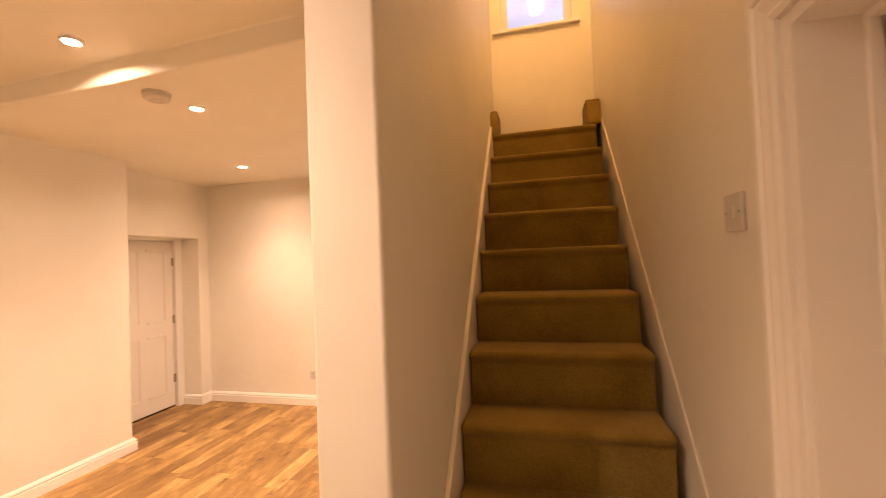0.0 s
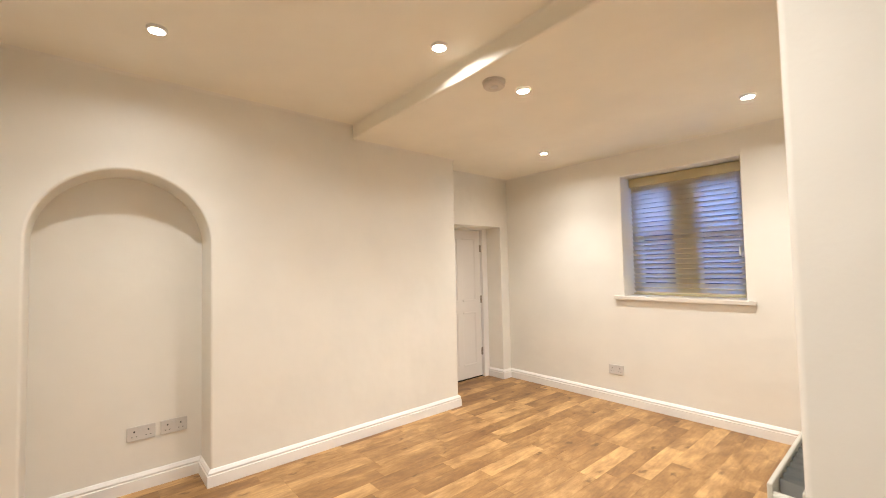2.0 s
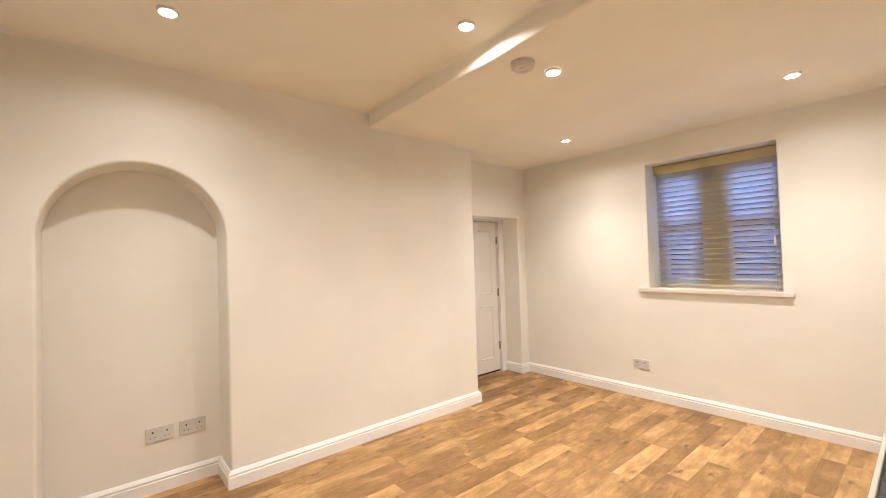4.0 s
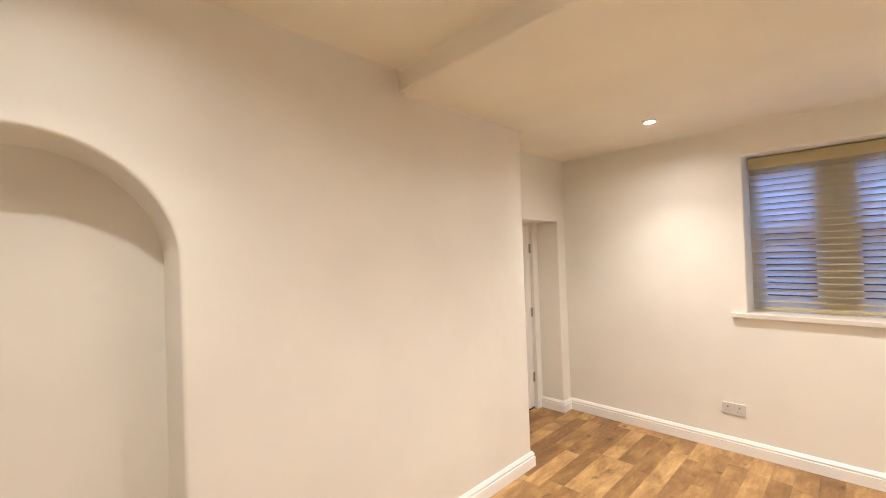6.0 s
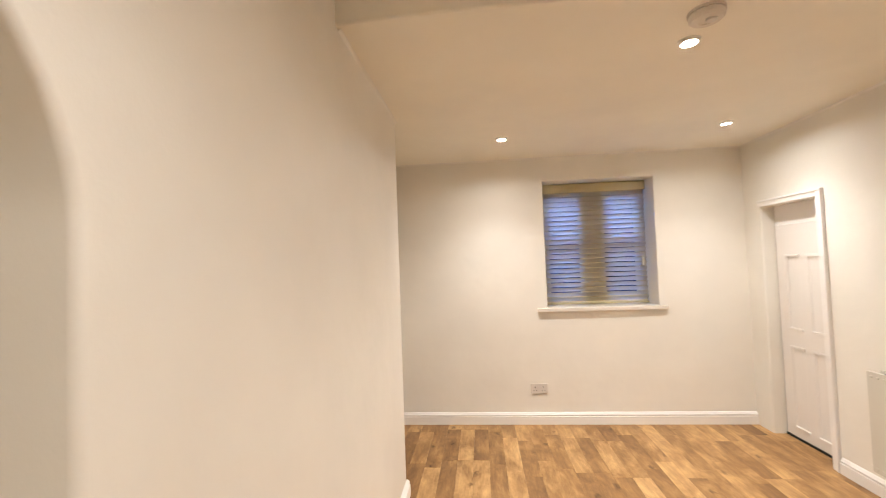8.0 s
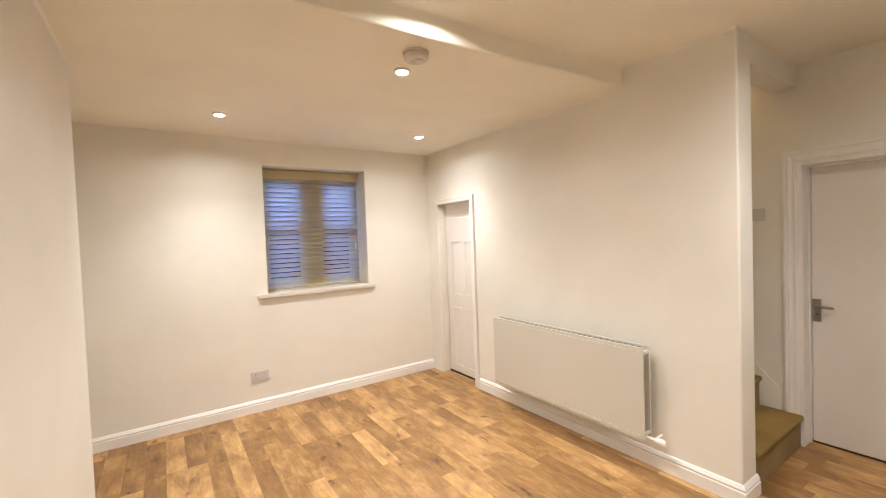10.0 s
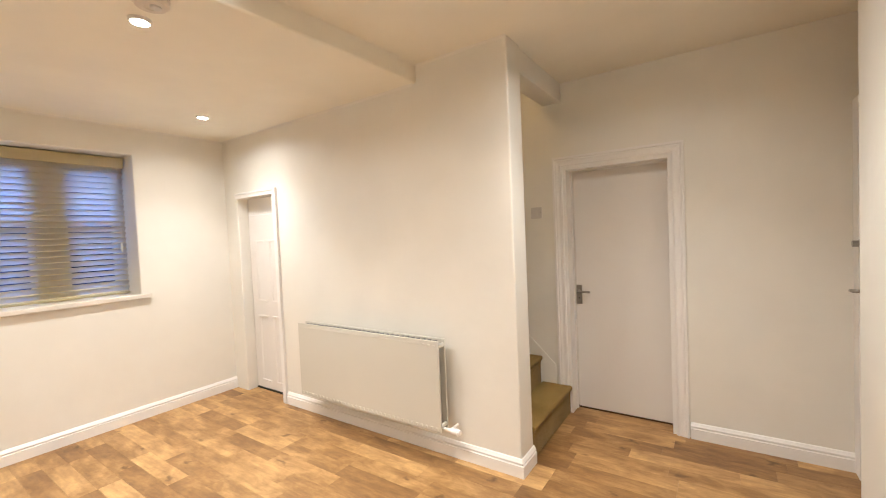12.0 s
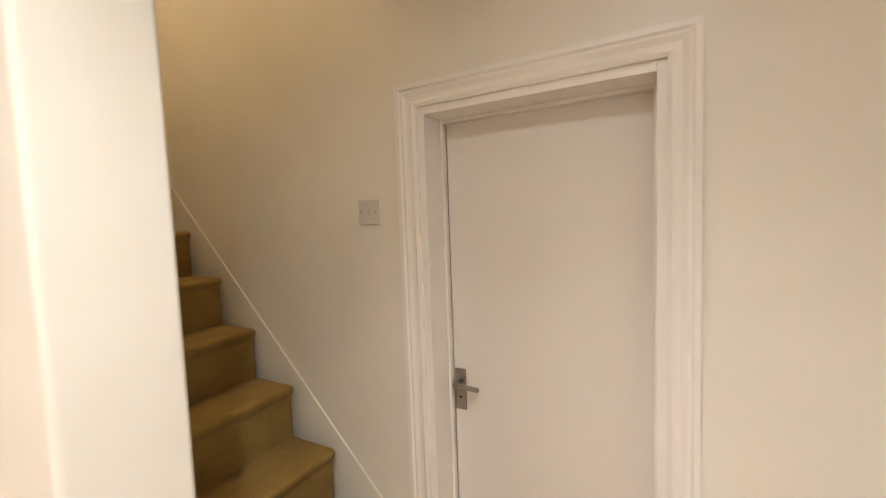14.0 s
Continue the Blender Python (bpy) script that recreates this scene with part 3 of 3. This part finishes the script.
part("mullion", boxes((W / 2 - 0.08, -0.01, 0.05, W / 2 + 0.08, 0.06, H - 0.05), bevel=0.008), M_FRAME, win, "broad cream mullion")
for x0, x1 in ((0.045, W / 2 - 0.08), (W / 2 + 0.08, W - 0.045)):
    sash = part("sash", boxes((x0, 0.012, 0.05, x0 + 0.035, 0.048, H - 0.05), (x1 - 0.035, 0.012, 0.05, x1, 0.048, H - 0.05),
                (x0 + 0.035, 0.012, 0.05, x1 - 0.035, 0.048, 0.095), (x0 + 0.035, 0.012, H - 0.095, x1 - 0.035, 0.048, H - 0.05),
                (x0 + 0.035, 0.012, 0.60, x1 - 0.035, 0.048, 0.645), bevel=0.003), M_FRAME, win)
    for z0, z1 in ((0.095, 0.60), (0.645, H - 0.095)):
        p = part("pane", boxes((x0 + 0.03, 0.028, z0 - 0.004, x1 - 0.03, 0.032, z1 + 0.004)), M_GLASS, sash)
        p.visible_shadow = False
sill = part("window_sill", boxes((-1.868, YN - 0.034, WZ0 - 0.034, -0.745, YN + 0.001, WZ0), (WX0 + 0.001, YN + 0.001, WZ0 - 0.02, WX1 - 0.001, YN + 0.25, WZ0 + 0.001), bevel=0.006, seg=3), M_SILL, **R)
tagged(sill, "white painted window board under the blind")
backdrop = part("backdrop", boxes((-4.5, 4.7, -0.5, 2.5, 4.75, 3.5)), M_DUSK, kind="structure")
tagged(backdrop, "blue dusk outside the window")

blind = thing("venetian_blind", (WX0, YN + 0.185, WZ0), "cream venetian blind, lowered and nearly shut, in the window recess", "blind")
part("valance", boxes((0.012, -0.034, H - 0.092, W - 0.012, -0.024, H - 0.008), (0.02, -0.022, H - 0.05, W - 0.02, 0.022, H - 0.008), bevel=0.003), M_CREAM, blind, "cream valance")
SLATS = 23
slat_mesh = None
for i in range(SLATS):
    z = 0.055 + i * (H - 0.16) / (SLATS - 1)
    tilt = radians(-49 + 1.5 * math.sin(i * 1.9))
    if slat_mesh is None:
        bm = bmesh.new()
        rows = []
        for j in range(7):
            u = (j / 6 - 0.5) * 0.05
            c = 0.0025 * (1 - (2 * j / 6 - 1) ** 2)
            rows.append([(x, u, c) for x in (0.018, W - 0.018)])
        top = [[bm.verts.new(p) for p in r] for r in rows]
        bot = [[bm.verts.new((p[0], p[1], p[2] - 0.0022)) for p in r] for r in rows]
        for a, b in zip(top, top[1:]):
            bm.faces.new((a[0], a[1], b[1], b[0]))
        for a, b in zip(bot, bot[1:]):
            bm.faces.new((a[0], b[0], b[1], a[1]))
        for e in (0, 1):
            for j in range(6):
                bm.faces.new((top[j][e], top[j + 1][e], bot[j + 1][e], bot[j][e]))
        for j in (0, 6):
            bm.faces.new((top[j][0], bot[j][0], bot[j][1], top[j][1]))
        s = part("slat", bm, M_SLAT, blind)
        slat_mesh = s.data
    else:
        s = new("slat", slat_mesh)
        s.parent = blind
    s.location, s.rotation_euler = (0, 0, z), (tilt, 0, 0)
part("bottom_rail", boxes((0.018, -0.02, 0.010, W - 0.018, 0.02, 0.026), bevel=0.004), M_CREAM, blind)
bm = bmesh.new()
rod(bm, (W - 0.06, -0.038, 0.42), (W - 0.06, -0.036, H - 0.09), 0.0012, 6)
lathe(bm, W - 0.06, -0.038, [(0.003, 0.43), (0.008, 0.40), (0.009, 0.36), (0.004, 0.355)], 10)
part("pull_cord", bm, M_CORD, blind, "cord with a small wooden acorn")

dusk = bpy.data.lights.new("dusk_sky", "AREA")
dusk.energy, dusk.color, dusk.shape, dusk.size, dusk.size_y = DUSK_LIGHT, (0.17, 0.36, 1.0), "RECTANGLE", 1.3, 1.2
s = new("dusk_sky", dusk)
s.matrix_world = look((-1.3, 4.4, 2.7), (-1.3, 3.2, 1.6))

# ---- stair window ----
win2 = new("window_2")
win2.location = (0.205, YL + 0.1, 3.30)
tagged(win2, "small white casement window high above the stair landing, blue sky outside", "window", kind="structure")
part("window_frame", boxes((0, 0, 0, 0.05, 0.05, 0.82), (0.503, 0, 0, 0.553, 0.05, 0.82), (0.05, 0, 0, 0.503, 0.05, 0.05), (0.05, 0, 0.77, 0.503, 0.05, 0.82), bevel=0.004), M_TRIM, win2)
p = part("pane", boxes((0.05, 0.022, 0.05, 0.503, 0.027, 0.77)), M_GLASS, win2)
p.visible_shadow = False
tagged(part("window_sill", boxes((0.14, YL - 0.035, 3.275, 0.82, YL + 0.001, 3.3), (0.207, YL + 0.001, 3.285, 0.756, YL + 0.1, 3.301), bevel=0.004), M_TRIM, **R), "white window board above the stairs")
tagged(part("backdrop", boxes((-3.0, 4.9, 3.6, 4.0, 4.95, 8.0)), M_DUSK_UP, kind="structure"), "pale blue evening sky outside the stair window")


# ---- lamps ----
def downlight(proto, x, y, z, power, size=114, blend=1.0):
    if proto is None:
        d = thing("downlight", (x, y, z), "small round white recessed ceiling downlight, lit", "ceiling light", "ceiling downlights")
        bm = bmesh.new()
        prof = [(0.0245, -0.001), (0.034, -0.014), (0.040, -0.013), (0.0445, -0.006), (0.045, 0.004)]
        lp = [[bm.verts.new((r * math.cos(2 * math.pi * i / 28), r * math.sin(2 * math.pi * i / 28), h)) for i in range(28)] for r, h in prof]
        for a, b in zip(lp, lp[1:]):
            for i in range(28):
                bm.faces.new((a[i], a[(i + 1) % 28], b[(i + 1) % 28], b[i]))
        bm.faces.new(lp[-1])
        part("bezel", bm, M_BEZEL, d)
        part("lens", lathe(bmesh.new(), 0, 0, [(0.0243, -0.0008), (0.0243, -0.002)], 24), M_LENS, d, "glowing lens")
    else:
        d = copy_thing(proto, pose(x, y, z))
    lamp = bpy.data.lights.new("spot", "SPOT")
    lamp.energy, lamp.color, lamp.spot_size, lamp.spot_blend, lamp.shadow_soft_size = power, LAMP_COLOR, radians(size), blend, 0.022
    s = new("spot", lamp)
    s.location = (x, y, z - 0.012)
    lamp = bpy.data.lights.new("lens_spill", "AREA")
    lamp.energy, lamp.color, lamp.shape, lamp.size = power / LAMP_POWER * LAMP_WIDE, LAMP_COLOR, "DISK", 0.046
    s = new("lens_spill", lamp)
    s.location = (x, y, z - 0.0035)
    return d


first = downlight(None, -2.168, 2.315, ZN, LAMP_POWER)
for x, y, z in ((-0.585, 2.265, ZN), (-1.42, 1.055, ZN), (-1.52, 0.485, ZS), (-2.245, -0.665, ZS), (-0.40, -0.665, ZS)):
    downlight(first, x, y, z, LAMP_POWER * (0.68 if x < -2.2 else 1.1 if x > -0.5 else 1.0))

# unseen fixture and lamp, assumed from the warm light on the landing wall
pend = thing("ceiling_light", (0.5, 1.2, ZTOP), "assumed round opal ceiling light, out of view high over the stairs, lit", "ceiling light")
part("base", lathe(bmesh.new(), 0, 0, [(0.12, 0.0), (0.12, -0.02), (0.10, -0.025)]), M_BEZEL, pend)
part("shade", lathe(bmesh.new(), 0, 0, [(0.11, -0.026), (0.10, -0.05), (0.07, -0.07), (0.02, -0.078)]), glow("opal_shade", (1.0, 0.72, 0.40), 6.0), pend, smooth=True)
lp = bpy.data.lights.new("unseen_landing_lamp", "POINT")
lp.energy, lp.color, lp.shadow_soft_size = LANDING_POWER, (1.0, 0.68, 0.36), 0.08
s = new("unseen_landing_lamp", lp)
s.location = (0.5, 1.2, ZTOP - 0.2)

# ---- smoke alarm ----
alarm = thing("smoke_alarm", (-1.46, 0.84, ZN), "round white smoke alarm on the lower ceiling beside a downlight", "smoke alarm")
part("base", lathe(bmesh.new(), 0, 0, [(0.066, 0.0), (0.066, -0.009), (0.060, -0.010)], 36), M_ALARM, alarm)
part("cover", lathe(bmesh.new(), 0, 0, [(0.058, -0.010), (0.062, -0.014), (0.062, -0.028), (0.054, -0.036), (0.030, -0.038), (0.026, -0.034)], 36), M_ALARM, alarm)
part("test_button", lathe(bmesh.new(), 0.012, -0.01, [(0.020, -0.035), (0.020, -0.042), (0.015, -0.044)], 24), M_PLATE, alarm)

# ---- radiator ----
rad = thing("radiator", (-0.165, 0.43, 0.0), "white double-panel steel radiator hung low on the partition wall", "radiator")
L, RZ0, RZ1 = 1.34, 0.205, 0.770


def rad_panel(x0, x1):
    bm = bmesh.new()
    box(bm, x0, 0, RZ0, x1, L, RZ1, bevel=0.005, seg=3)
    return bm


part("front_panel", rad_panel(-0.042, -0.030), M_RAD, rad, "flat white front panel")
part("back_panel", rad_panel(0.028, 0.040), M_RAD, rad)
bm = bmesh.new()
n = 34
for i in range(n):
    y = 0.03 + i * (L - 0.06) / (n - 1)
    box(bm, -0.046, y - 0.009, RZ0 + 0.012, -0.040, y + 0.009, RZ0 + 0.032, bevel=0.003, seg=1)
    box(bm, -0.046, y - 0.007, RZ1 - 0.034, -0.040, y + 0.007, RZ1 - 0.022, bevel=0.0025, seg=1)
part("pressed_ribs", bm, M_RAD, rad, "row of small pressed ridges", kind="stuff")
bm = bmesh.new()
pts = []
m = 112
for i in range(m + 1):
    pts.append((-0.028 if (i // 2) % 2 else 0.024, 0.05 + i * (L - 0.1) / m))
pts2 = [(x + 0.002, y) for x, y in pts][::-1]
loop = pts + pts2
lo = [bm.verts.new((x, y, RZ0 + 0.03)) for x, y in loop]
hi = [bm.verts.new((x, y, RZ1 - 0.010)) for x, y in loop]
for i in range(len(loop)):
    bm.faces.new((lo[i], lo[(i + 1) % len(loop)], hi[(i + 1) % len(loop)], hi[i]))
part("convector_sheet", bm, M_RADIN, rad, "folded sheet between the panels, coloured grey for the shade there")
for y in (0.012, L - 0.012):
    for z in (RZ0 + 0.035, RZ1 - 0.035):
        part("cross_pipe", rod(bmesh.new(), (-0.03, y, z), (0.03, y, z), 0.013, 12), M_RAD, rad)
for y in (0.2, L - 0.23):
    part("wall_bracket", boxes((0.040, y, RZ0 + 0.05, 0.102, y + 0.03, RZ1 - 0.06)), M_RADIN, rad)
valve = new("valve")
valve.parent = rad
valve.location = (0.0, -0.02, RZ0 + 0.012)
tagged(valve, label="white thermostatic valve head on a chrome body")
bm = bmesh.new()
rod(bm, (0, 0.03, 0), (0, -0.03, 0), 0.011)
rod(bm, (0, -0.015, 0), (0.09, -0.015, 0), 0.0075)
part("valve_body", bm, M_TRIM, valve, smooth=False)
bm = bmesh.new()
rod(bm, (0, -0.03, 0), (0, -0.075, 0), 0.021, 20)
rod(bm, (0, -0.075, 0), (0, -0.088, 0), 0.016, 20)
part("valve_head", bm, M_TRIM, valve)
bm = bmesh.new()
rod(bm, (0, L - 0.01, RZ0 + 0.012), (0, L + 0.04, RZ0 + 0.012), 0.011)
rod(bm, (0.012, L + 0.025, RZ0 + 0.012), (0.10, L + 0.025, RZ0 + 0.012), 0.0075)
part("lockshield_pipe", bm, M_TRIM, rad)


# ---- sockets and switches ----
def double_socket(m, label, group="double sockets"):
    t = thing("socket_outlet", (0, 0, 0), label, "socket", group)
    t.matrix_world = m
    part("plate", boxes((-0.073, -0.010, -0.043, 0.073, 0.0, 0.043), bevel=0.003), M_PLATE, t)
    for sx in (-0.036, 0.036):
        for p in ((sx - 0.004, -0.0108, 0.008, sx + 0.004, -0.0098, 0.018), (sx - 0.015, -0.0108, -0.020, sx - 0.008, -0.0098, -0.016),
                  (sx + 0.008, -0.0108, -0.020, sx + 0.015, -0.0098, -0.016)):
            part("pin_hole", boxes(p), M_DARK, t, "dark pin hole")
        part("rocker", boxes((-0.006 + sx * 0.35, -0.0135, 0.016, 0.006 + sx * 0.35, -0.0095, 0.034), bevel=0.001), M_PLATE, t)
    return t


face_n = pose(-1.882, YN - 0.0005, 0.314)
double_socket(face_n, "white double socket low on the wall under the window")
for y in (-0.462, -0.635):
    double_socket(pose(XB - 0.2695, y, 0.348, 0, 0, 90), "white double socket low in the arched niche")

sw = thing("light_switch", (0, 0, 0), "white square switch plate on the wall beside the stairs", "light switch")
sw.matrix_world = pose(XE - 0.0005, 0.205, 1.55, 0, 0, -90)
part("plate", boxes((-0.044, -0.010, -0.044, 0.044, 0.0, 0.044), bevel=0.003), M_PLATE, sw)
part("rocker", boxes((-0.008, -0.0135, -0.014, 0.008, -0.0095, 0.014), bevel=0.001), M_PLATE, sw)
for x in (-0.034, 0.034):
    part("screw", rod(bmesh.new(), (x, -0.0095, 0.0), (x, -0.0112, 0.0), 0.0035, 10), M_HINGE, sw)

# ---- floor ----
floor = part("floor", boxes((-3.62, -1.9, -0.1, 1.16, 3.25, -0.004)), M_SUB, **R)
tagged(floor, "warm brown oak-look plank floor")
PW, PL = 0.117, 0.560
rng = random.Random(4)
meshes = {}


def plank_mesh(w, l):
    key = (round(w, 3), round(l, 3))
    if key not in meshes:
        bm = bmesh.new()
        g = 0.0002
        b0 = 0.0004
        v = [bm.verts.new(p) for p in ((g, g, -0.004), (w - g, g, -0.004), (w - g, l - g, -0.004), (g, l - g, -0.004),
             (g, g, -b0), (w - g, g, -b0), (w - g, l - g, -b0), (g, l - g, -b0),
             (g + b0, g + b0, 0), (w - g - b0, g + b0, 0), (w - g - b0, l - g - b0, 0), (g + b0, l - g - b0, 0))]
        for a in (0, 4):
            for i in range(4):
                bm.faces.new((v[a + i], v[a + (i + 1) % 4], v[a + 4 + (i + 1) % 4], v[a + 4 + i]))
        bm.faces.new(v[8:12])
        me = bpy.data.meshes.new("plank")
        bm.to_mesh(me)
        bm.free()
        me.materials.append(M_PLANK)
        meshes[key] = me
    return meshes[key]


x = -3.522
col = 0
while x < 1.06:
    w = min(PW, 1.06 - x)
    y = -1.62 - rng.choice((0.0, 0.2, 0.4, 0.1, 0.3, 0.5)) * PL
    top = 3.0 if x < 0.0 else (0.0 if x + w > PX1 else 3.0)
    while y < top:
        ya, yb = max(y, -1.62), min(y + PL, top)
        if yb - ya > 0.02 and not (x + w < -3.2 and yb < 1.9) and not (x + w < XB - 0.3 and yb < 1.7):
            ob = new("plank", plank_mesh(w, yb - ya))
            ob.location = (x, ya, 0)
            ob.parent = floor
        y += PL
    x += PW
    col += 1
